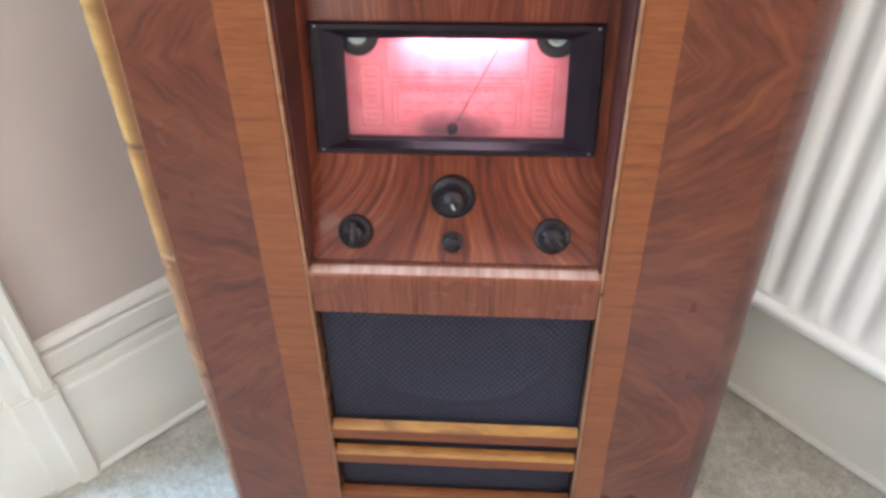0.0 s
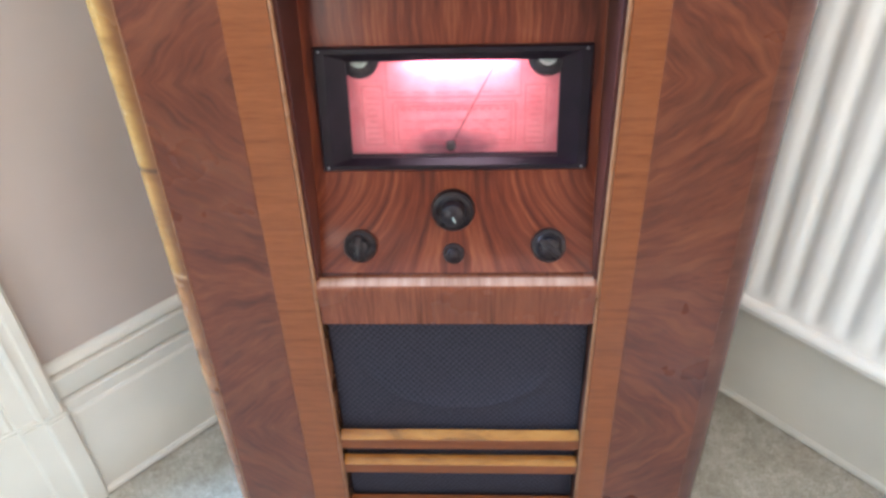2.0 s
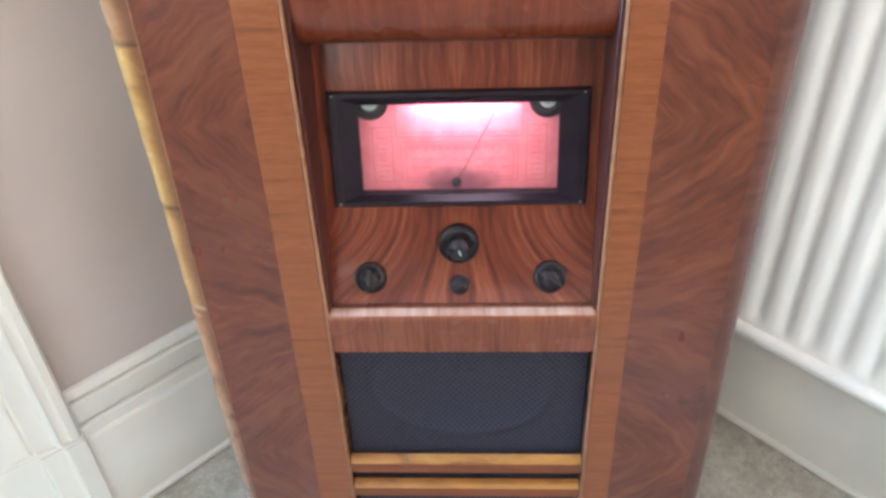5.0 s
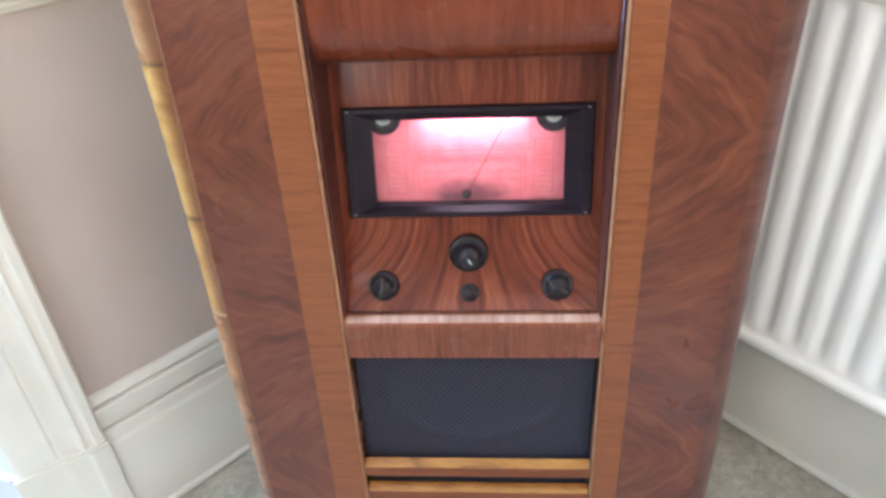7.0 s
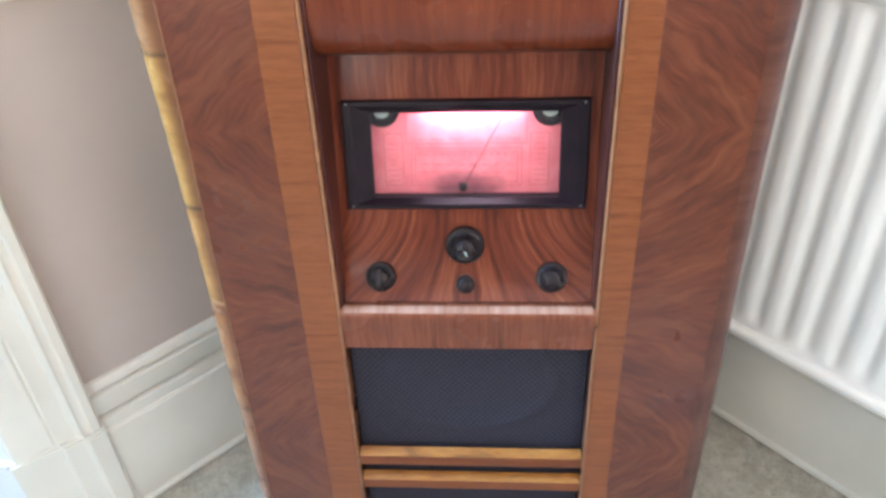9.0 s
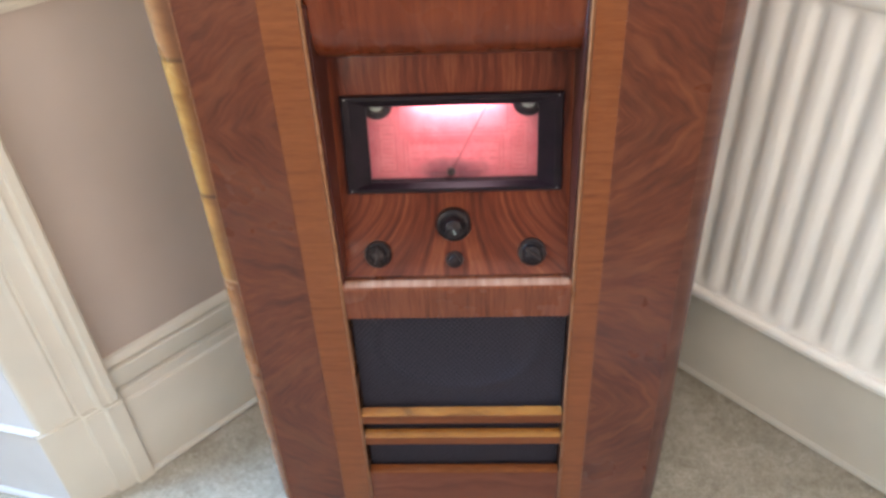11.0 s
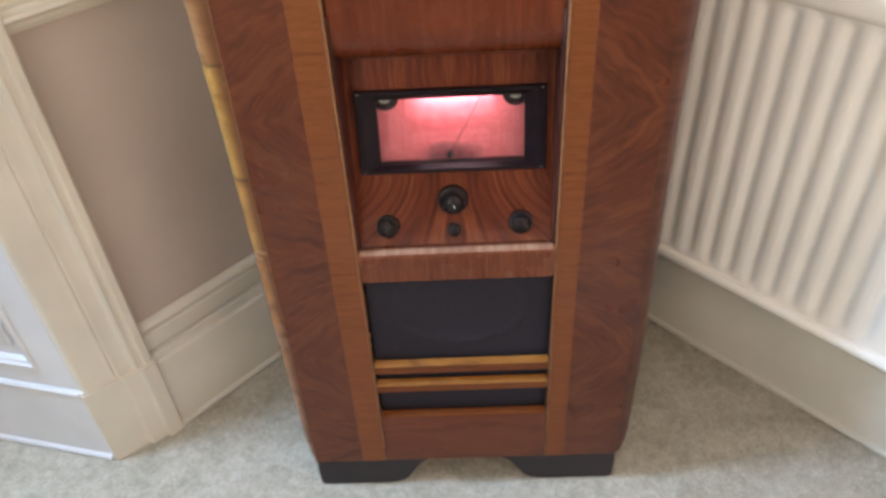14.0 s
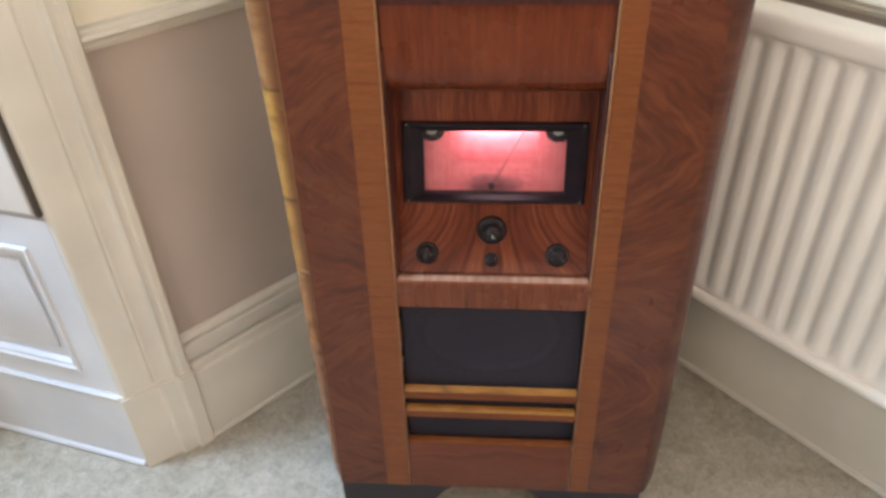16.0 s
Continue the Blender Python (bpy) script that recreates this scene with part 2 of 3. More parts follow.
GLASS = bpy.data.materials.new("clear_glass")
GLASS.use_nodes = True
_t = GLASS.node_tree
_t.nodes.clear()
_out, _mix = _t.nodes.new("ShaderNodeOutputMaterial"), _t.nodes.new("ShaderNodeMixShader")
_clear, _gloss, _fr = _t.nodes.new("ShaderNodeBsdfTransparent"), _t.nodes.new("ShaderNodeBsdfGlossy"), _t.nodes.new("ShaderNodeFresnel")
_gloss.inputs["Roughness"].default_value = 0.03
_t.links.new(_fr.outputs[0], _mix.inputs[0])
_t.links.new(_clear.outputs[0], _mix.inputs[1])
_t.links.new(_gloss.outputs[0], _mix.inputs[2])
_t.links.new(_mix.outputs[0], _out.inputs[0])

DIAL = mat("pink_dial_card", 0.6)
_n = Nodes(DIAL)
_pink = _n.ramp(_n.noise(_n.coords(), 60, 4), (0.3, (0.73, 0.18, 0.21)), (0.7, (0.81, 0.25, 0.275)))
_x, _y, _z = _n.split(_n.coords())
# Cloudy shadow about the pointer hub, put into the card's colour.
_dx = _n.math("DIVIDE", _n.math("ADD", _x, 0.002), 0.07)
_dz = _n.math("DIVIDE", _n.math("SUBTRACT", _z, 0.731), 0.026)
_r2 = _n.math("ADD", _n.math("MULTIPLY", _dx, _dx), _n.math("MULTIPLY", _dz, _dz))
_hub_shade = _n.math("ADD", _r2, _n.math("MULTIPLY", _n.noise(_n.coords(), 45, 3), 0.7))
_n.colour(_n.mix(_n.ramp(_hub_shade, (0.35, (0.8, 0.8, 0.8)), (1.0, (0, 0, 0))), _pink, (0.05, 0.03, 0.05)))

CLOTH = mat("speaker_cloth", 0.85, spec=0.2)
_n = Nodes(CLOTH)
_x, _y, _z = _n.split(_n.coords())
_col = _n.math("SINE", _n.math("MULTIPLY", _x, 2 * math.pi / 0.0078))
_row = _n.math("MULTIPLY", _col, _n.math("SINE", _n.math("MULTIPLY", _z, 2 * math.pi / 0.0092)))
_thread = _n.noise(_n.coords(), 700, 2)
_weave = _n.math("ADD", _n.math("MULTIPLY", _row, 0.27), _thread)
_n.colour(_n.ramp(_weave, (0.15, (0.009, 0.008, 0.011)), (0.85, (0.05, 0.046, 0.062))))
_n.bump(_weave, 0.6, 0.0012)

CARPET = mat("greige_carpet", 0.95, spec=0.1)
_n = Nodes(CARPET)
_co = _n.coords()
_tuft, _patch, _wide = _n.noise(_co, 330, 2, 0.6, 0.6), _n.noise(_co, 52, 5, 0.75, 0.8), _n.noise(_co, 5, 3)
_tone = _n.math("ADD", _n.math("ADD", _n.math("MULTIPLY", _tuft, 0.45), _n.math("MULTIPLY", _patch, 0.4)), _n.math("MULTIPLY", _wide, 0.15))
_pile = _n.ramp(_tone, (0.38, (0.3, 0.268, 0.205)), (0.5, (0.48, 0.434, 0.347)), (0.62, (0.63, 0.585, 0.492)))
_n.colour(_n.mix(_n.ramp(_n.noise(_co, 17, 5, 0.65, 0.5), (0.4, (0.28, 0.28, 0.28)), (0.58, (0, 0, 0))), _pile, (0.24, 0.19, 0.12)))
_n.bump(_n.math("ADD", n_half(_n, _tuft), _patch), 0.6, 0.004)
GAPSTRIP = painted("dark_brown_strip", (0.075, 0.06, 0.045), 0.6, 0.1)
RUG = mat("pale_woven_rug", 0.9, spec=0.1)
_n = Nodes(RUG)
_n.colour(_n.ramp(_n.noise(_n.coords(), 120, 3), (0.35, (0.5, 0.45, 0.38)), (0.65, (0.68, 0.63, 0.55))))
_n.bump(_n.noise(_n.coords(), 200, 2), 0.5, 0.002)
BINDING = painted("brown_binding", (0.1, 0.06, 0.035), 0.8, 0.1)


# ---- mesh helpers ----
def put_mesh(name, bm, material, parent=None, label="", angle=38):
    bmesh.ops.recalc_face_normals(bm, faces=bm.faces)
    me = bpy.data.meshes.new(name)
    bm.to_mesh(me)
    bm.free()
    me.shade_smooth()
    me.set_sharp_from_angle(angle=radians(angle))
    me.materials.append(material)
    ob = new(name, me)
    if parent:
        ob.parent = parent
    return tagged(ob, label)


def part(name, bm, material, parent, label=""):
    return put_mesh(name, bm, material, parent, label)


def box(bm, lo, hi, bevel=0.0, segs=2):
    """An upright block between two corners, with rounded edges."""
    made = bmesh.ops.create_cube(bm, size=1)["verts"]
    for v in made:
        v.co = Vector([a + (b - a) * (c + 0.5) for a, b, c in zip(lo, hi, v.co)])
    if bevel:
        bmesh.ops.bevel(bm, geom=list({e for v in made for e in v.link_edges}), offset=bevel, segments=segs, affect="EDGES", profile=0.5)
    return bm


def prism(bm, outline, place, a, b):
    """A closed outline of pairs swept from a to b; place(u, v, w) gives the point."""
    ends = [[bm.verts.new(place(u, v, w)) for u, v in outline] for w in (a, b)]
    k = len(outline)
    for i in range(k):
        j = (i + 1) % k
        bm.faces.new((ends[0][i], ends[0][j], ends[1][j], ends[1][i]))
    bm.faces.new(ends[0])
    bm.faces.new(ends[1][::-1])
    return bm


def arc(cx, cy, r, a0, a1, k=8):
    return [(cx + r * math.cos(radians(a0 + (a1 - a0) * i / k)), cy + r * math.sin(radians(a0 + (a1 - a0) * i / k))) for i in range(k + 1)]


def lathe(bm, outline, m, k=32):
    """(radius, height) pairs turned about the z axis of m."""
    rings = []
    for r, h in outline:
        rings.append([bm.verts.new(m @ Vector((r * math.cos(2 * math.pi * i / k), r * math.sin(2 * math.pi * i / k), h))) for i in range(k)] if r > 1e-6 else [bm.verts.new(m @ Vector((0, 0, h)))])
    for p, q in zip(rings, rings[1:]):
        for i in range(k):
            j = (i + 1) % k
            if len(p) == 1:
                bm.faces.new((p[0], q[i], q[j]))
            elif len(q) == 1:
                bm.faces.new((p[i], q[0], p[j]))
            else:
                bm.faces.new((p[i], q[i], q[j], p[j]))
    return bm


class Side:
    """Places along a wall: s along it, d out into the room, z up."""

    def __init__(self, ox, oy, degrees, inward):
        self.o, a = Vector((ox, oy, 0)), radians(degrees)
        self.x = Vector((math.cos(a), math.sin(a), 0))
        self.n = Vector((-self.x.y, self.x.x, 0)) * inward

    def at(self, s, d, z):
        return self.o + self.x * s + self.n * d + Vector((0, 0, z))

    def block(self, bm, s, d, z, bevel=0.0):
        made = box(bmesh.new(), (s[0], d[0], z[0]), (s[1], d[1], z[1]), bevel)
        me = bpy.data.meshes.new("scratch")
        for v in made.verts:
            v.co = self.at(*v.co)
        made.to_mesh(me)
        made.free()
        bm.from_mesh(me)
        bpy.data.meshes.remove(me)
        return bm

    def run(self, bm, outline, s0, s1):
        """A moulding: (d, z) pairs swept along the wall."""
        return prism(bm, outline, lambda d, z, s: self.at(s, d, z), s0, s1)

    def upright(self, bm, outline, z0, z1):
        """A moulding: (s, d) pairs swept up the wall."""
        return prism(bm, outline, lambda s, d, z: self.at(s, d, z), z0, z1)


# ---- the room ----
CORNER = (0.049, 0.9125)
LEFT = Side(*CORNER, 227, 1)
RIGHT = Side(*CORNER, -46.8, -1)
REVEAL = Side(-0.764, 0.0925, 166.8, 1)
JAMB = 1.009
WALL = -0.028
LONG, HIGH = 3.6, 2.6

def plate(z0, z1):
    """A slab under or over the whole room, out to the middle of its walls."""
    m = 0.12
    b, c = LEFT.at(LONG + m, -0.45, 0), RIGHT.at(LONG + m, -m, 0)
    d = LEFT.at(LONG + m, 0, 0) + RIGHT.x * (LONG + m)
    a = LEFT.at(-0.2, -0.45, 0)
    return prism(bmesh.new(), [(p.x, p.y) for p in (a, b, d, c, RIGHT.at(-0.2, -m, 0))], lambda u, v, w: Vector((u, v, w)), z0, z1)


tagged(put_mesh("floor", plate(-0.2, 0), CARPET), "greige cut-pile carpet, slightly mottled and worn", "carpet", kind="structure")
tagged(put_mesh("ceiling", plate(HIGH, HIGH + 0.15), CEILING), "plain white painted ceiling", "ceiling", kind="structure")


def wall(name, side, pieces, material, label):
    bm = bmesh.new()
    for s, d, z in pieces:
        side.block(bm, s, d, z)
    return tagged(put_mesh(name, bm, material), label, "wall", kind="structure")


DADO = 0.938
W0, W1, HEAD = JAMB + 0.125, JAMB + 1.575, 2.3
wall("wall_left", LEFT, [((-0.4, W0), (WALL - 0.42, WALL), (0, DADO)), ((W1, LONG + 0.3), (WALL - 0.42, WALL), (0, DADO))], TAUPE,
     "taupe painted wall below the dado rail")
wall("wall_left_upper", LEFT, [((-0.4, W0), (WALL - 0.42, WALL), (DADO, HIGH)), ((W1, LONG + 0.3), (WALL - 0.42, WALL), (DADO, HIGH)),
                               ((W0, W1), (WALL - 0.42, WALL), (HEAD, HIGH))], IVORY, "ivory painted wall above the dado rail")
wall("wall_right", RIGHT, [((-0.4, LONG + 0.3), (WALL - 0.2, WALL), (0, DADO))], TAUPE, "taupe painted wall behind the radiator")
wall("wall_right_upper", RIGHT, [((-0.4, LONG + 0.3), (WALL - 0.2, WALL), (DADO, HIGH))], IVORY, "ivory painted wall above the dado rail")
# Unseen walls that close the room; taupe to cut bounce, openings added for fill.
FAR_L = Side(*LEFT.at(LONG, 0, 0).xy, -46.8, 1)
FAR_R = Side(*RIGHT.at(LONG, 0, 0).xy, 227, -1)
wall("wall_far_right", FAR_R, [((-0.4, 0.3), (WALL - 0.2, WALL), (0, HIGH)), ((1.8, LONG + 0.3), (WALL - 0.2, WALL), (0, HIGH)),
                              ((0.3, 1.8), (WALL - 0.2, WALL), (0, 0.7)), ((0.3, 1.8), (WALL - 0.2, WALL), (2.2, HIGH))], TAUPE, "plain unseen taupe wall with an opening added for fill light")
wall("wall_far_left", FAR_L, [((-0.4, 1.2), (WALL - 0.2, WALL), (0, HIGH)), ((2.4, LONG + 0.3), (WALL - 0.2, WALL), (0, HIGH)),
                              ((1.2, 2.4), (WALL - 0.2, WALL), (0, 0.7)), ((1.2, 2.4), (WALL - 0.2, WALL), (2.2, HIGH))], TAUPE, "plain unseen taupe wall with an opening added for fill light")

SKIRT = [(WALL, 0), (0.0, 0), (0.0, 0.199), (-0.0015, 0.2035), (-0.006, 0.2065), (-0.0075, 0.2265), (-0.014, 0.230), (-0.025, 0.2305), (-0.025, 0.2335), (-0.012, 0.235), (-0.0105, 0.238),
         (-0.0115, 0.275), (-0.0165, 0.278), (-0.027, 0.2788), (-0.027, 0.282), (-0.0165, 0.2832), (-0.015, 0.2855), (-0.017, 0.295), (-0.022, 0.3), (WALL, 0.3015)]
SHOE = [(0.0, 0.0035), (0.0085, 0.0035), (0.0092, 0.007), (0.0082, 0.0105), (0.0055, 0.013), (0.0, 0.014)]


def skirting(name, side, s0, s1):
    ob = tagged(put_mesh(name, side.run(bmesh.new(), SKIRT, s0, s1), CREAM), "tall moulded cream-painted skirting board", "skirting", kind="structure")
    part("shoe_bead", side.run(bmesh.new(), SHOE, s0, s1), CREAM, ob, "thin painted bead along the carpet")
    return ob


skirting("baseboard", LEFT, 0, JAMB)
skirting("baseboard", RIGHT, 0, LONG)

RAIL = [(WALL, 0.921), (-0.02, 0.922), (-0.018, 0.928), (-0.012, 0.931), (-0.012, 0.937), (-0.004, 0.941), (-0.001, 0.946), (-0.003, 0.951), (-0.012, 0.954), (-0.014, 0.959), (WALL, 0.962)]
for side, s1 in ((LEFT, JAMB), (RIGHT, LONG)):
    tagged(put_mesh("trim", side.run(bmesh.new(), RAIL, 0, s1), CREAM), "moulded cream-painted dado rail on the wall", "dado rail", kind="structure")

# window architrave with its plinth block, beside the splayed reveal
ARCH = [(JAMB + 0, WALL), (JAMB + 0, -0.002), (JAMB + 0.004, 0.002), (JAMB + 0.017, 0.002), (JAMB + 0.02, -0.003), (JAMB + 0.029, -0.004), (JAMB + 0.034, -0.0015), (JAMB + 0.039, -0.004), (JAMB + 0.043, -0.012),
        (JAMB + 0.049, -0.014), (JAMB + 0.07, -0.0145), (JAMB + 0.073, -0.0185), (JAMB + 0.078, -0.017), (JAMB + 0.083, -0.019), (JAMB + 0.087, -0.0215), (JAMB + 0.13, -0.0225), (JAMB + 0.137, -0.026), (JAMB + 0.141, -0.034), (JAMB + 0.141, -0.09), (JAMB + 0.115, -0.09), (JAMB + 0.115, WALL - 0.005)]
arch = tagged(put_mesh("architrave", LEFT.upright(bmesh.new(), ARCH, 0.221, HEAD), CREAM), "moulded cream-painted architrave beside the panelled window reveal", "architrave", kind="structure")
PLINTH = [(JAMB - 0.003, WALL), (JAMB - 0.003, 0.006), (JAMB + 0.0005, 0.010), (JAMB + 0.029, 0.010), (JAMB + 0.0325, 0.007), (JAMB + 0.0345, 0.0015), (JAMB + 0.0385, 0.0), (JAMB + 0.066, -0.0015), (JAMB + 0.069, -0.0045), (JAMB + 0.071, -0.0105), (JAMB + 0.076, -0.0118),
          (JAMB + 0.146, -0.0225), (JAMB + 0.146, -0.06), (JAMB + 0.12, -0.09), (JAMB + 0.115, WALL - 0.005)]
bm = LEFT.upright(bmesh.new(), PLINTH, 0, 0.217)
LEFT.upright(bm, [(s, d - 0.004) for s, d in PLINTH], 0.217, 0.2225)
part("plinth_block", bm, CREAM, arch, "plain stepped block at the floor")
FARARCH = [(W1, WALL), (W1, -0.005), (W1 + 0.14, -0.005), (W1 + 0.14, WALL)]
tagged(put_mesh("architrave", LEFT.upright(bmesh.new(), FARARCH, 0, HEAD), CREAM), "cream-painted architrave at the window's other side", "architrave", kind="structure")

# splayed reveal: skirting, panelled lining and a shutter leaf above it
RV = 0.42
rev = tagged(put_mesh("reveal", REVEAL.block(bmesh.new(), (0.0, RV), (-0.09, -0.016), (0, HEAD)), LINING), "panelled white-painted window reveal lit by daylight", "window reveal", kind="structure")
part("skirting_band", REVEAL.run(bmesh.new(), [(-0.016, 0), (0.0, 0), (0.0, 0.207), (0.004, 0.211), (0.005, 0.217), (0.001, 0.222), (-0.012, 0.2245), (-0.016, 0.2245)], 0.0, RV), LINING, rev)
part("shoe_bead", REVEAL.run(bmesh.new(), SHOE, 0.0, RV), LINING, rev)
bm = bmesh.new()
for s, z in (((0.0, 0.078), (0.225, 0.66)), ((0.34, RV), (0.225, 0.66)), ((0.078, 0.34), (0.225, 0.283)), ((0.078, 0.34), (0.583, 0.66))):
    REVEAL.block(bm, s, (-0.016, -0.004), z)
part("panel_frame", bm, LINING, rev)


def ring(side, s, z, d, steps):
    """A mitred picture-frame moulding: steps of (inset, height)."""
    bm = bmesh.new()
    loops = []
    for inset, h in steps:
        q = ((s[0] + inset, z[0] + inset), (s[1] - inset, z[0] + inset), (s[1] - inset, z[1] - inset), (s[0] + inset, z[1] - inset))
        loops.append([bm.verts.new(side.at(u, d + h, v)) for u, v in q])
    for p, q in zip(loops, loops[1:]):
        for i in range(4):
            bm.faces.new((p[i], p[(i + 1) % 4], q[(i + 1) % 4], q[i]))
    return bm


part("panel_moulding", ring(REVEAL, (0.07, 0.348), (0.276, 0.59), -0.004, ((0, 0), (0.002, 0.005), (0.007, 0.006), (0.011, 0.001), (0.016, 0.001), (0.02, -0.003), (0.021, -0.011))), LINING, rev)
part("panel_field", REVEAL.block(bmesh.new(), (0.112, 0.306), (-0.016, -0.0095), (0.325, 0.548), 0.003), LINING, rev)
bm = REVEAL.block(bmesh.new(), (0.016, RV), (-0.016, 0.002), (0.672, 2.2), 0.004)
part("shutter_leaf", bm, DAYLIT, rev, "white-painted folding shutter leaf, lightened for the daylight on it")
# Narrow dark brown strip between the architrave and the shutter.
part("gap_strip", REVEAL.block(bmesh.new(), (-0.004, 0.0055), (-0.0155, 0.007), (0.674, 2.2), 0.002), GAPSTRIP, rev, "dark strip in the gap beside the shutter")
part("shutter_edge", REVEAL.block(bmesh.new(), (0.006, 0.0155), (-0.0155, 0.004), (0.674, 2.2), 0.002), TAUPE, rev, "greyish taupe edge of the shutter")

# the window itself
BACK = WALL - 0.36
win = tagged(put_mesh("window_1", LEFT.block(bmesh.new(), (W0 + 0.1, W1), (BACK - 0.06, BACK), (0, 0.64)), CREAM), "tall sash window with a panelled back below its sill", "window", kind="structure")
part("window_sill", LEFT.block(bmesh.new(), (W0 + 0.1, W1), (BACK - 0.06, BACK + 0.05), (0.64, 0.67), 0.006), CREAM, win)
bm = bmesh.new()
for s, z in (((W0 + 0.1, W0 + 0.3), (0.67, HEAD)), ((W1 - 0.12, W1), (0.67, HEAD)), ((W0 + 0.3, W1 - 0.12), (2.2, HEAD)), ((W0 + 0.3, W1 - 0.12), (0.67, 0.74)), ((W0 + 0.3, W1 - 0.12), (1.44, 1.48))):
    LEFT.block(bm, s, (BACK - 0.05, BACK), z, 0.004)
part("window_frame", bm, CREAM, win)
pane = part("pane", LEFT.block(bmesh.new(), (W0 + 0.29, W1 - 0.11), (BACK - 0.03, BACK - 0.026), (0.73, 2.21)), GLASS, win)
pane.visible_shadow = False
def fill_window(name, side, s0, s1):
    ob = tagged(put_mesh(name, side.block(bmesh.new(), (s0, s1), (WALL - 0.2, WALL + 0.03), (0.68, 0.71), 0.006), CREAM), "unseen window with a painted sill, added for fill light", "window", kind="structure")
    bm = bmesh.new()
    mid = (s0 + s1) / 2
    for s, z in (((s0, s0 + 0.06), (0.71, 2.2)), ((s1 - 0.06, s1), (0.71, 2.2)), ((s0 + 0.06, s1 - 0.06), (2.14, 2.2)), ((s0 + 0.06, s1 - 0.06), (0.71, 0.77)), ((mid - 0.02, mid + 0.02), (0.77, 2.14))):
        side.block(bm, s, (WALL - 0.14, WALL - 0.09), z)
    part("window_frame", bm, CREAM, ob)


# Unseen windows, added to hold the two fill lamps.
fill_window("fill_window_2", FAR_R, 0.3, 1.8)
fill_window("fill_window_3", FAR_L, 1.2, 2.4)


def facing(side, s, d, z, rise=-0.12):
    """Where a lamp stands in an opening of a wall, shining into the room; rise tips it up or down."""
    return look(side.at(s, d, z), side.at(s, d + 1, z + rise))


area_lamp("window_daylight", facing(LEFT, JAMB + 0.685, WALL - 0.33, 1.84, -0.3), 0.42, 0.72, SKY_L, (0.36, 0.65, 1.0))
# Fill lamps added in the unseen openings, both tipped up towards the ceiling.
area_lamp("far_fill_light", facing(FAR_R, 1.05, WALL - 0.04, 1.46, 1.9), 1.35, 1.4, FILL_F, (1.0, 0.84, 0.67))
area_lamp("side_fill_light", facing(FAR_L, 1.8, WALL - 0.06, 1.46, 0.9), 1.1, 1.4, FILL_S, (0.93, 0.95, 0.8))


# ---- radiator ----
def radiator():
    base = tagged(new("radiator"), "white-enamelled fluted panel radiator on the wall", "radiator")
    s0, pitch, count = 0.4465, 0.0455, 30
    front, groove = 0.083, 0.0066
    rows = [(0.31, 0.0), (0.319, 0.0), (0.324, 0.12), (0.33, 0.42), (0.337, 0.78), (0.346, 0.95), (0.36, 1), (0.6, 1), (0.85, 1), (0.864, 0.96), (0.87, 0.8), (0.875, 0.45), (0.879, 0.12), (0.883, 0)]
    per = 12
    bm = bmesh.new()
    grid = []
    for z, full in rows:
        line = []
        for i in range(count * per + 1):
            f = (i / per) % 1.0
            dip = (0.5 + 0.5 * math.cos(2 * math.pi * f)) ** 1.6
            line.append(bm.verts.new(RIGHT.at(s0 + pitch * i / per, front - groove * dip * full, z)))
        grid.append(line)
    for p, q in zip(grid, grid[1:]):
        for i in range(count * per):
            bm.faces.new((p[i], p[i + 1], q[i + 1], q[i]))
    end = s0 + pitch * count
    part("fluted_panel", bm, WHITE, base)
    part("back_panel", RIGHT.block(bmesh.new(), (s0, end), (front - 0.06, front - 0.036), (0.272, 0.885), 0.004), WHITE, base)
    low = [(front - 0.034, 0.266), (front - 0.02, 0.266), (front - 0.018, 0.2905)] + arc(front + 0.001, 0.3035, 0.0125, -75, 90, 8) + [(front - 0.03, 0.318)]
    top = [(front - 0.052, 0.881)] + [(front - 0.002, 0.881)] + arc(front - 0.006, 0.898, 0.017, -70, 0, 5) + arc(front - 0.006, 0.913, 0.017, 0, 90, 6) + [(front - 0.046, 0.93), (front - 0.052, 0.92)]
    part("top_rail", RIGHT.run(bmesh.new(), top, s0 - 0.012, end + 0.012), WHITE, base)
    part("bottom_rail", RIGHT.run(bmesh.new(), low, s0 - 0.012, end + 0.012), WHITE, base)
    for s in (s0 + 0.15, end - 0.15):
        part("bracket", RIGHT.block(bmesh.new(), (s - 0.02, s + 0.02), (WALL, front - 0.04), (0.34, 0.84)), WHITE, base)
    valve = bmesh.new()
    RIGHT.block(valve, (end + 0.01, end + 0.05), (0.03, 0.06), (0, 0.34), 0.008)
    part("pipe", valve, WHITE, base)


radiator()

# ---- console radio ----
RAKE = 0.05
radio = tagged(new("console_radio"), "tall walnut-veneered console radio with a glowing pink dial", "radio")


def raked(name, bm, material, parent=None, label=""):
    for v in bm.verts:
        v.co.y += RAKE * v.co.z
    return part(name, bm, material, parent or radio, label)


HALF, EDGE, DEEP, FOOT, TOP = 0.3235, 0.026, 0.36, 0.089, 1.10
INNER = 0.156
BAND = {-1: 0.2035, 1: 0.1935}


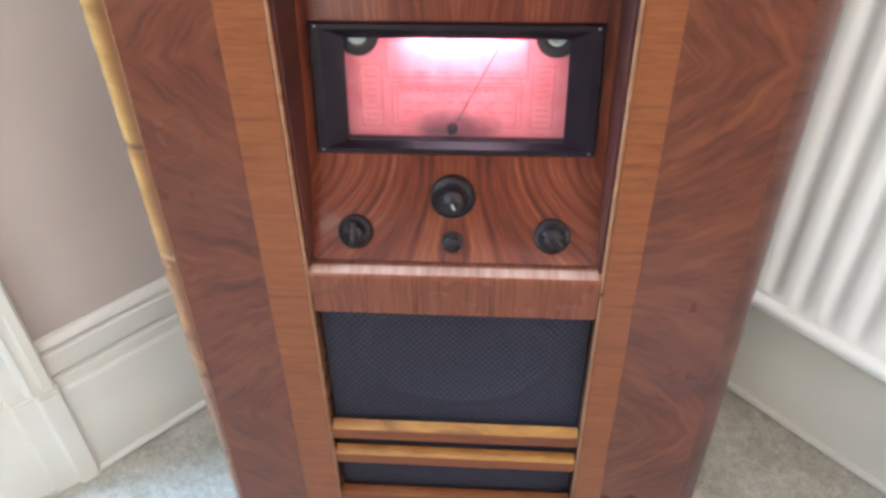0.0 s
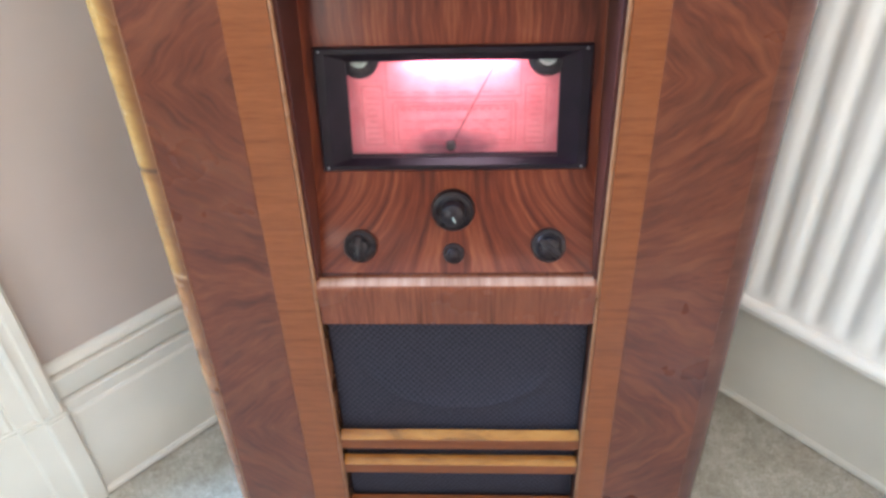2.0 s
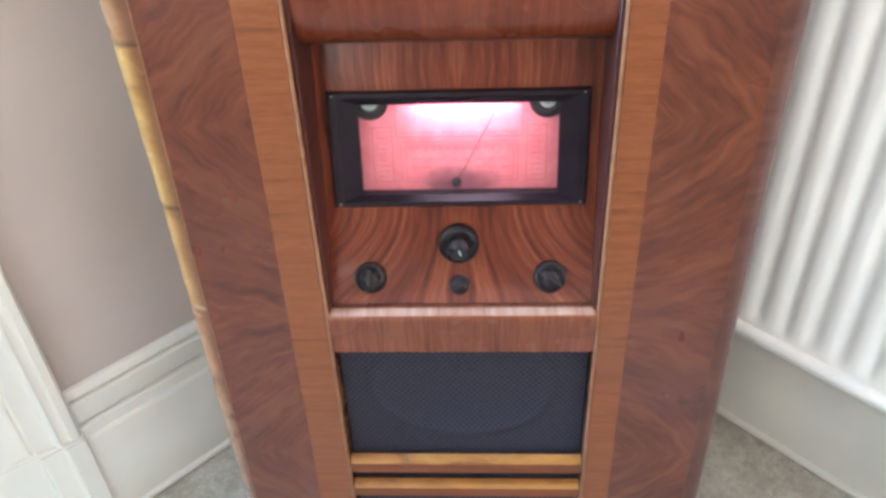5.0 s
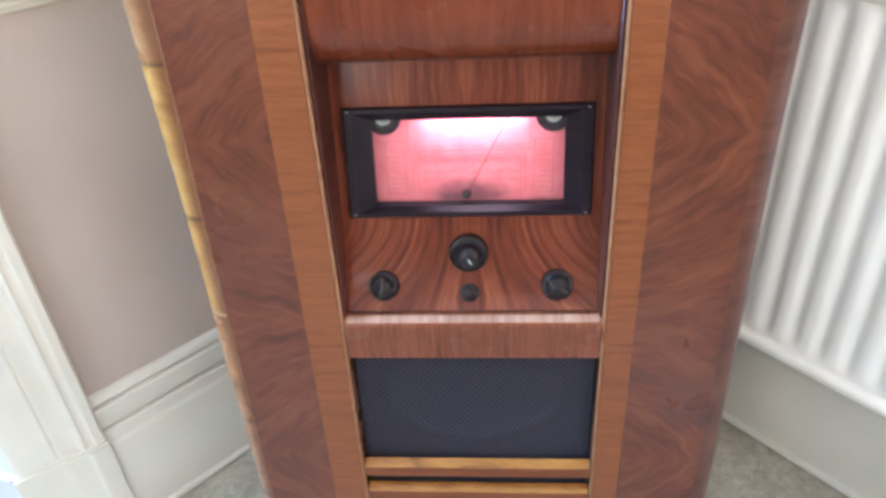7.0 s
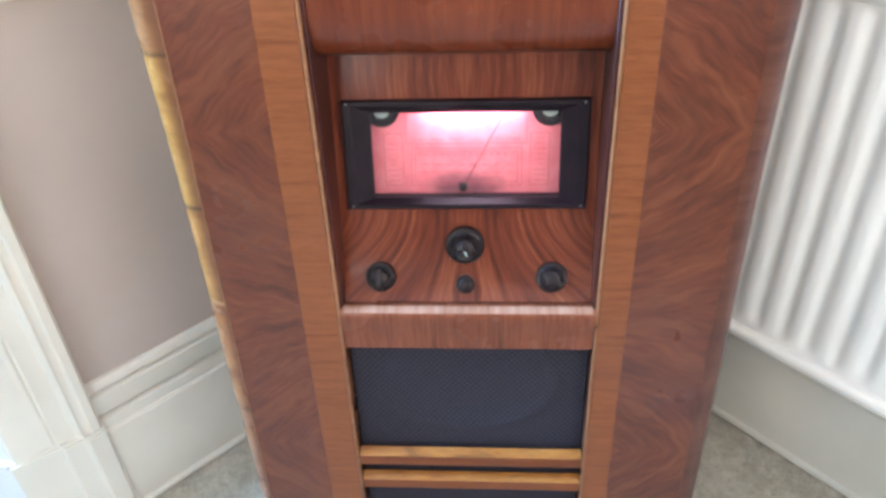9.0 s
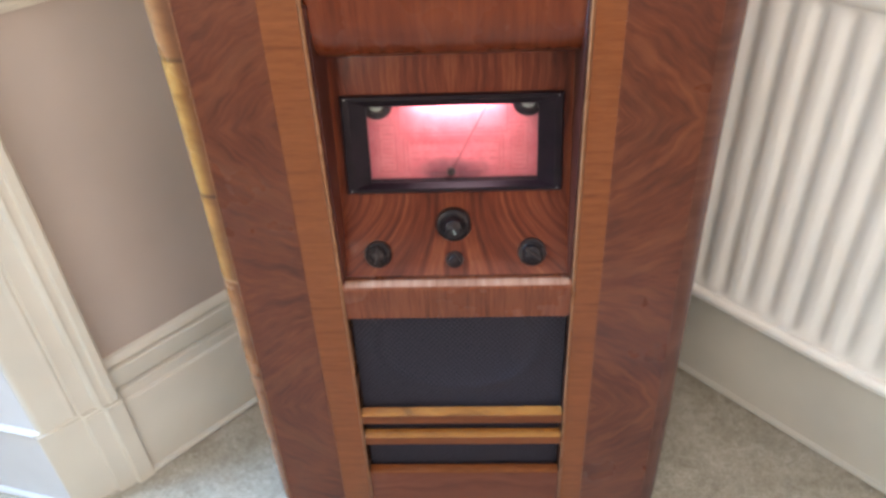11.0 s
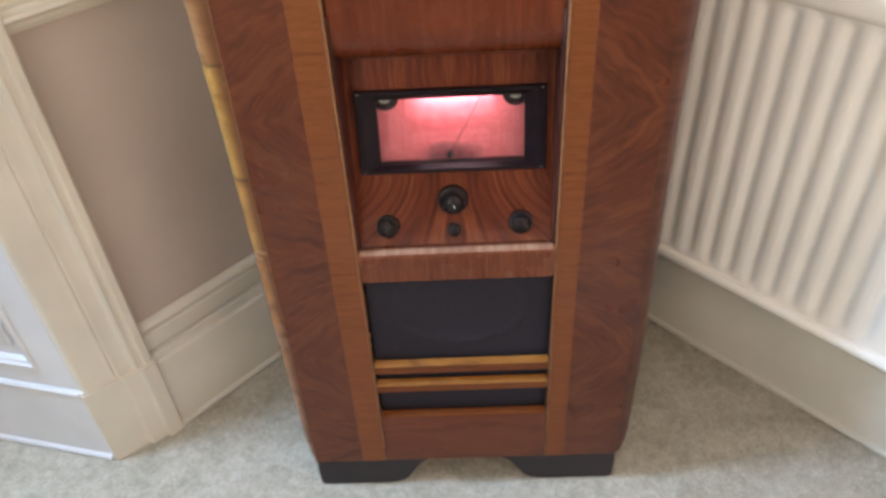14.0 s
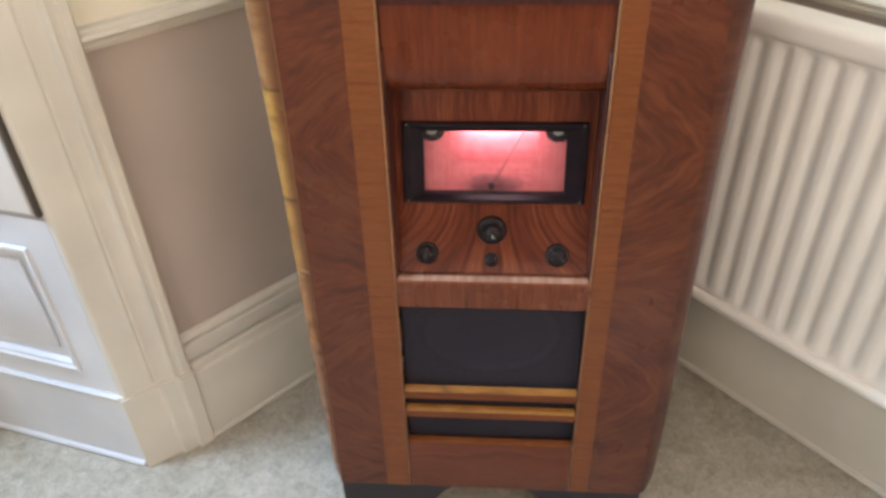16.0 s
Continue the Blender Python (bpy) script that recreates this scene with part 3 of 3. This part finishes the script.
def loft(bm, outline, levels):
    """Plan outlines stacked at heights; levels are (z, shrink of the outer side)."""
    rings = [[bm.verts.new((math.copysign(abs(u) - cut * max(0.0, (abs(u) - 0.27) / 0.0475), u), v, z)) for u, v in outline] for z, cut in levels]
    k = len(outline)
    for p, q in zip(rings, rings[1:]):
        for i in range(k):
            bm.faces.new((p[i], p[(i + 1) % k], q[(i + 1) % k], q[i]))
    bm.faces.new(rings[0])
    bm.faces.new(rings[-1][::-1])
    return bm


def slab(x0, x1, y0, y1, k):
    """An upright veneer facing with barely eased edges."""
    x0, x1 = sorted((k * x0, k * x1))
    return box(bmesh.new(), (x0, y0, FOOT + 0.0005), (x1, y1, TOP - 0.02), 0.0002, 1)


TAPER = {-1: [(FOOT, 0.0155), (0.1, 0.0115), (0.112, 0.009), (0.13, 0.0075), (0.16, 0.006), (0.3, 0.0025), (0.5, -0.001), (0.65, -0.003), (0.8, -0.005), (0.92, -0.0085), (TOP - 0.02, -0.013)],
         1: [(FOOT, 0.008), (0.1, 0.0055), (0.112, 0.0035), (0.13, 0.002), (0.16, 0.001), (0.3, -0.001), (0.5, -0.0015), (0.65, -0.0015), (0.8, -0.0015), (0.92, -0.003), (TOP - 0.02, -0.006)]}
RIM = {-1: 0.2967, 1: 0.2955}
for k in (-1, 1):
    plan = [(k * INNER, 0.003), (k * (HALF - EDGE), 0.003)] + [(k * u, v) for u, v in arc(HALF - EDGE, EDGE + 0.003, EDGE, -90, 0, 8)] + [(k * HALF, DEEP), (k * INNER, DEEP)]
    shape = loft(bmesh.new(), plan, TAPER[k])
    side = raked("side_panel", shape, GOLDEN if k < 0 else SIDE_SHADED, None, "golden veneered side with a rounded front edge, window light put into its colour" if k < 0 else "veneered side with a rounded front edge, shade put into its dark colour")
    raked("figured_panel", slab(BAND[k], RIM[k], 0.0, 0.004, k), WALNUT, side, "dark figured walnut with mirrored slanting curl")
    if k < 0:
        raked("edge_line", slab(RIM[k] + 0.0001, RIM[k] + 0.0012, -0.0004, 0.006, k), PALE, side, "thin pale stringing line")
    x0, x1 = sorted((k * (INNER + 0.0035), k * BAND[k]))
    raked("crossband", box(bmesh.new(), (x0, 0.0001, FOOT + 0.0005), (x1, 0.004, TOP - 0.02), 0.0002, 1), CROSSBAND, side, "lighter crossbanded strip")
    bead = [(k * (INNER - 0.0005 + u), v) for u, v in arc(0.0018, 0.0018, 0.0021, 0, 360, 10)[:-1]]
    raked("edge_bead", prism(bmesh.new(), bead, lambda u, v, w: Vector((u, v, w)), 0.585, TOP - 0.02), PALE, side, "pale rounded bead")
    x0, x1 = sorted((k * (INNER + 0.0002), k * (INNER + 0.003)))
    raked("edge_strip", box(bmesh.new(), (x0, -0.0006, FOOT + 0.001), (x1, 0.006, 0.583), 0.0012, 2), PALE, side, "pale edge strip of the grille opening")
    x0, x1 = sorted((k * (INNER - 0.004), k * (INNER + 0.001)))
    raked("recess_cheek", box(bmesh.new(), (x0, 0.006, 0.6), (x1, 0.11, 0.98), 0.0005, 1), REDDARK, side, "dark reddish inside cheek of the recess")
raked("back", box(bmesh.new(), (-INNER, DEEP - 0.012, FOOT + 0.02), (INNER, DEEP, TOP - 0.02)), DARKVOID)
top = prism(bmesh.new(), [(-HALF - 0.01, 0.03), (-HALF + 0.016, 0.003), (HALF - 0.016, 0.003), (HALF + 0.01, 0.03), (HALF + 0.01, DEEP), (-HALF - 0.01, DEEP)], lambda u, v, w: Vector((u, v, w)), TOP - 0.0195, TOP)
raked("top_board", top, WALNUT)
raked("base_board", box(bmesh.new(), (-INNER, 0.02, FOOT + 0.002), (INNER, DEEP - 0.013, FOOT + 0.018)), DARKVOID)


def sweep(name, outline, material, x0=-INNER + 0.001, x1=INNER - 0.001, label=""):
    """(y, z) pairs swept across the front between the side panels."""
    return raked(name, prism(bmesh.new(), outline, lambda y, z, x: Vector((x, y, z)), x0, x1), material, None, label)


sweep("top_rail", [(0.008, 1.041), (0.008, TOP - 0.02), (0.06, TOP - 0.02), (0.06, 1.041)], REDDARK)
def bow(a):
    return (0.012 + 0.062 * (1 - math.cos(radians(a))), 0.963 - 0.062 * math.sin(radians(a)))


hood = [(0.012, 1.04), (0.012, 0.963)] + [bow(9 * i) for i in range(1, 7)] + [(0.11, bow(54)[1]), (0.11, 1.04)]
hood = sweep("hood_panel", hood, FACING, label="polished upper panel that curves inward to the dial")
# Lower end of the curve in a darker veneer that stands for the recess's shade.
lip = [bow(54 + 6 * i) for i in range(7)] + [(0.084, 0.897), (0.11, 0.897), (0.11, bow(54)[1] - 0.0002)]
raked("hood_lip", prism(bmesh.new(), lip, lambda y, z, x: Vector((x, y, z)), -INNER + 0.001, INNER - 0.001), REDDARK, hood, "underside of the curved panel, shade put into its dark colour")

# dial panel, leaning back, with the hole for the dial
FACE = [(0.081, 0.896), (0.0735, 0.85), (0.053, 0.72), (0.0495, 0.70), (0.046, 0.68), (0.0415, 0.66), (0.036, 0.642), (0.029, 0.626), (0.0215, 0.615), (0.0155, 0.609)]
HOLE = (0.131, 0.7245, 0.8445)


def face_y(z):
    for (y0, z0), (y1, z1) in zip(FACE, FACE[1:]):
        if z1 <= z <= z0:
            return y0 + (y1 - y0) * (z - z0) / (z1 - z0)


def face_piece(bm, x0, x1, z0, z1):
    zs = sorted({z0, z1, *[z for _, z in FACE if z0 < z < z1]}, reverse=True)
    outline = [(face_y(z), z) for z in zs] + [(face_y(z) + 0.006, z) for z in zs[::-1]]
    prism(bm, outline, lambda y, z, x: Vector((x, y, z)), x0, x1)


bm = bmesh.new()
EX = INNER - 0.004
face_piece(bm, -EX, EX, HOLE[2], 0.896)
face_piece(bm, -EX, EX, 0.609, HOLE[1])
face_piece(bm, -EX, -HOLE[0], HOLE[1], HOLE[2])
face_piece(bm, HOLE[0], EX, HOLE[1], HOLE[2])
raked("dial_panel", bm, ROSEWOOD, None, "striped rosewood veneer flaring out below the dial")
nose = [(0.03, 0.599), (0.0165, 0.607)] + arc(0.010, 0.5965, 0.0115, 60, 190, 9) + [(0.0, 0.581), (0.001, 0.578), (0.001, 0.5475), (0.012, 0.5475), (0.03, 0.5475)]
rail = sweep("front_rail", nose, RAILWOOD, label="rail with a rounded top edge, its highlight coloured on")
# Window reflection along the rounded nose, laid on as a strip of paler colour.
worn = arc(0.010, 0.5965, 0.0118, 98, 148, 8) + arc(0.010, 0.5965, 0.0109, 148, 98, 8)
raked("edge_shine", prism(bmesh.new(), worn, lambda y, z, x: Vector((x, y, z)), -INNER + 0.004, INNER - 0.004), NOSE_SHINE, rail, "pale strip, the edge's window highlight put into its colour")

# speaker cloth with the faint rim of the cone behind it
bm = bmesh.new()
NX, NZ = 70, 60
rows = []
for j in range(NZ + 1):
    row = []
    for i in range(NX + 1):
        x, z = -0.154 + 0.308 * i / NX, 0.19 + 0.37 * j / NZ
        e = math.hypot(x / 0.115, (z - 0.475) / 0.085)
        row.append(bm.verts.new((x, 0.022 - 0.0024 * math.exp(-((e - 1) / 0.07) ** 2) + (0.003 * (1 - e) if e < 1 else 0), z)))
    rows.append(row)
for p, q in zip(rows, rows[1:]):
    for i in range(NX):
        bm.faces.new((p[i], p[i + 1], q[i + 1], q[i]))
raked("speaker_cloth", bm, CLOTH, None, "blue-black diamond-woven speaker cloth")
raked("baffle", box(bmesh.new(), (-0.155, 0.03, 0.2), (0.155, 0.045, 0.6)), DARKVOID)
for z0, z1, zt in ((0.334, 0.353, 0.3565), (0.286, 0.304, 0.3075)):
    slat = sweep("slat", [(0.001, z0), (0.001, z1 - 0.002), (0.003, z1), (0.0125, zt), (0.0125, z0 + 0.003)], SLATFACE, label="brown grille bar, its top coloured golden for the light it catches")
    # Upward face in a lighter wood, which stands for the light it catches.
    cap = [(0.0012, z1 - 0.0035), (0.0004, z1 - 0.0012), (0.003, z1 + 0.0012), (0.0125, zt + 0.0012), (0.0125, zt - 0.002), (0.004, z1 - 0.0025)]
    raked("lit_top", prism(bmesh.new(), cap, lambda y, z, x: Vector((x, y, z)), -INNER + 0.0012, INNER - 0.0012), SLAT_LIT, slat, "golden top face, caught light put into its colour")
apron = sweep("lower_panel", [(0.001, FOOT), (0.001, 0.2135), (0.003, 0.216), (0.014, 0.2185), (0.014, FOOT)], APRON, label="walnut apron below the grille")
cap = [(0.0004, 0.2162), (0.0015, 0.2185), (0.014, 0.2215), (0.014, 0.2187), (0.003, 0.2166)]
raked("apron_cap", prism(bmesh.new(), cap, lambda y, z, x: Vector((x, y, z)), -INNER + 0.0012, INNER - 0.0012), SLATFACE, apron, "dusty golden edge of the apron")

for k in (-1, 1):
    foot = [(k * 0.298, FOOT - 0.0005), (k * 0.3, 0.05)] + [(k * u, v) for u, v in arc(0.286, 0.014, 0.0125, 0, -90, 5)] + [(k * 0.16, 0.0015), (k * 0.135, 0.006), (k * 0.118, 0.018), (k * 0.105, 0.04), (k * 0.092, 0.06), (k * 0.07, 0.078), (k * 0.05, FOOT - 0.0005)]
    raked("foot", prism(bmesh.new(), foot, lambda u, v, w: Vector((u, w, v)), 0.011, DEEP - 0.02), BLACK, None, "black lacquered foot with a curved inner end")

# ---- dial: local x across, y inward, z up the leaning panel ----
DM = Matrix.Translation((0, 0.0943, 0.784)) @ Matrix.Rotation(radians(-11.4), 4, "X")


def on_dial(name, bm, material, parent=None, label=""):
    bm.transform(DM)
    return part(name, bm, material, parent or radio, label)


def frame_rings(steps):
    """Nested rectangles of (half width, half height, depth, rise) joined into a moulded frame."""
    bm = bmesh.new()
    loops = [[bm.verts.new((u * w, d, v * h + up)) for u, v in ((-1, -1), (1, -1), (1, 1), (-1, 1))] for w, h, d, up in steps]
    for p, q in zip(loops, loops[1:]):
        for i in range(4):
            bm.faces.new((p[i], p[(i + 1) % 4], q[(i + 1) % 4], q[i]))
    return bm


esc = on_dial("escutcheon", frame_rings([(0.14, 0.065, 0.009, 0), (0.14, 0.065, 0.002, 0), (0.1385, 0.0635, 0.0, 0), (0.129, 0.0588, 0.0, 0), (0.128, 0.0582, 0.001, 0), (0.1098, 0.052, 0.0105, -0.0025), (0.109, 0.0512, 0.011, -0.0025), (0.109, 0.0512, 0.0145, -0.0025)]), BAKELITE, None, "dark bakelite dial frame with bevelled inner edges")
for u in (-1, 1):
    for v in (-1, 1):
        m = Matrix.Translation((u * 0.134, 0, v * 0.0612)) @ Matrix.Rotation(radians(90), 4, "X")
        on_dial("screw", lathe(bmesh.new(), [(0, 0.0008), (0.0009, 0.0007), (0.0015, 0.0002), (0.0015, -0.001)], m, 10), STEEL, esc)
pane = on_dial("dial_glass", box(bmesh.new(), (-0.115, 0.0147, -0.056), (0.115, 0.0167, 0.055)), GLASS, esc)
pane.visible_shadow = False
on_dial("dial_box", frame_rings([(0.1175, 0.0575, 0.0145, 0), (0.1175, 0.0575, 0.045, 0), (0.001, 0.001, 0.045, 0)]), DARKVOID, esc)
card = on_dial("dial_card", box(bmesh.new(), (-0.114, 0.034, -0.0565), (0.114, 0.0355, 0.0565)), DIAL, radio, "pink translucent tuning scale lit from above")


def bars(bm, x, z, w, h):
    box(bm, (x - w / 2, 0.0335, z - h / 2), (x + w / 2, 0.0342, z + h / 2))


bm = bmesh.new()


def outline(bm, x0, x1, z0, z1, t=0.0006):
    bars(bm, (x0 + x1) / 2, z0, x1 - x0, t), bars(bm, (x0 + x1) / 2, z1, x1 - x0, t)
    bars(bm, x0, (z0 + z1) / 2, t, z1 - z0), bars(bm, x1, (z0 + z1) / 2, t, z1 - z0)


outline(bm, -0.066, 0.066, -0.046, 0.0)
outline(bm, -0.061, 0.061, -0.042, -0.004)
outline(bm, -0.071, 0.071, 0.006, 0.043)
outline(bm, -0.098, -0.076, -0.046, 0.018)
outline(bm, 0.076, 0.098, -0.046, 0.018)
rng = random.Random(4)
for i in range(9):
    for k in (-1, 1):
        bars(bm, k * 0.087, -0.04 + i * 0.0065, 0.015 - rng.random() * 0.007, 0.0005)
for i in range(14):
    bars(bm, -0.055 + i * 0.0085, -0.0075, 0.003 + rng.random() * 0.002, 0.0014)
for i in range(6):
    bars(bm, -0.058 + i * 0.023, 0.011, 0.010 + rng.random() * 0.006, 0.0006)
for i in range(8):
    bars(bm, -0.05 + i * 0.0145, -0.02, 0.006 + rng.random() * 0.004, 0.0008)
    bars(bm, -0.05 + i * 0.0145, -0.03, 0.006 + rng.random() * 0.004, 0.0008)
on_dial("scale_print", bm, INK, card, "faint red printed frames and lines")
bm = bmesh.new()
p0, p1, hw = Vector((-0.004, 0, -0.047)), Vector((0.0525, 0, 0.0575)), 0.00045
across = (p1 - p0).normalized().cross(Vector((0, 1, 0))) * hw
prism(bm, [(p0 + across).xz, (p0 - across).xz, (p1 - across).xz, (p1 + across).xz], lambda u, v, w: Vector((u, w, v)), 0.028, 0.0288)
needle = on_dial("pointer", bm, NEEDLE, radio, "thin dark tuning pointer")
on_dial("hub", lathe(bmesh.new(), [(0, 0.006), (0.0045, 0.005), (0.0055, 0.002), (0.0055, -0.004)], Matrix.Translation((-0.004, 0.03, -0.047)) @ Matrix.Rotation(radians(90), 4, "X"), 20), NEEDLE, needle)
for k in (-1, 1):
    m = Matrix.Translation((k * 0.0972, 0.0235, 0.0495)) @ Matrix.Rotation(radians(90), 4, "X")
    holder = on_dial("lamp_holder", lathe(bmesh.new(), [(0.0205, -0.008), (0.0205, 0.0015), (0.019, 0.0025), (0.0115, 0.0025), (0.0105, 0.001), (0, 0.0)], m, 32), BAKELITE, radio, "dark round corner holder behind the glass")
    on_dial("lens", lathe(bmesh.new(), [(0.0098, 0.0008), (0.0095, 0.0025), (0.006, 0.0038), (0.0048, 0.0028), (0.0045, 0.0012), (0, 0.001)], m, 28), PEARL, holder, "pale ring-shaped lens")

glow = area_lamp("dial_lamp", DM @ Matrix.Translation((0.006, 0.0245, 0.0545)) @ Matrix.Rotation(radians(28), 4, "X"), 0.11, 0.006, DIAL_W, (1.0, 0.72, 0.82))


# ---- knobs ----
def knob(x, z, r, turn, tall):
    y = face_y(z) + RAKE * z
    lean = math.atan((face_y(z + 0.012) - face_y(z - 0.012)) / 0.024 + RAKE)
    m = Matrix.Translation((x, y, z)) @ Matrix.Rotation(radians(90) - lean, 4, "X")
    bm = lathe(bmesh.new(), [(0, 0.0085 * tall), (r * 0.66, 0.0085 * tall), (r * 0.7, 0.0072 * tall), (r * 0.8, 0.0064 * tall), (r * 0.86, 0.0062 * tall), (r * 0.9, 0.007 * tall), (r * 0.96, 0.0068 * tall), (r, 0.0052 * tall), (r, 0.0008), (r * 0.94, 0.0001)], m, 40)
    ob = part("knob", bm, KNOB, radio, "black bakelite control knob with a stepped skirt")
    mm = m @ Matrix.Rotation(radians(turn), 4, "Z")
    cap = lathe(bmesh.new(), [(0, 0.019 * tall), (r * 0.42, 0.0188 * tall), (r * 0.52, 0.0175 * tall), (r * 0.58, 0.0075 * tall), (r * 0.6, 0.005 * tall)], m, 32)
    part("cap", cap, KNOB, ob)
    if r > 0.02:
        mark = box(bmesh.new(), (-r * 0.03, r * 0.02, 0.019 * tall), (r * 0.03, r * 0.3, 0.0193 * tall))
        mark.transform(mm)
        part("pointer_mark", mark, PEARL, ob, "thin pale index line")
        return
    grip = box(bmesh.new(), (-r * 0.2, -r * 0.72, 0.006 * tall), (r * 0.2, r * 0.72, 0.0215 * tall), r * 0.1, 2)
    grip.transform(mm)
    part("grip", grip, KNOB, ob)


knob(-0.002, 0.6735, 0.0235, 205, 1.4)
knob(-0.106, 0.634, 0.0185, 180, 1.0)
knob(0.103, 0.634, 0.019, 230, 1.0)
z = 0.6255
m = Matrix.Translation((-0.002, face_y(z) + RAKE * z, z)) @ Matrix.Rotation(radians(90) - 0.5, 4, "X")
part("push_button", lathe(bmesh.new(), [(0, 0.012), (0.005, 0.0118), (0.0068, 0.0105), (0.0072, 0.004), (0.0115, 0.003), (0.012, 0.0)], m, 28), BUTTON, radio, "small round dark brown button")

# ---- rug corner on the carpet ----
rug = tagged(new("rug"), "pale woven rug with a brown bound edge lying on the carpet", "rug")
RUGM = pose(0.845, -0.055, 0, 0, 0, -142)
bm = box(bmesh.new(), (0.0095, 0.0095, 0.0005), (0.9, 0.6, 0.009), 0.003, 2)
bm.transform(RUGM)
part("weave", bm, RUG, rug)
for lo, hi in (((0, 0, 0.0003), (0.92, 0.01, 0.0105)), ((0, 0.01, 0.0003), (0.01, 0.62, 0.0105))):
    bm = box(bmesh.new(), lo, hi, 0.003, 2)
    bm.transform(RUGM)
    part("binding", bm, BINDING, rug, "brown bound edge")
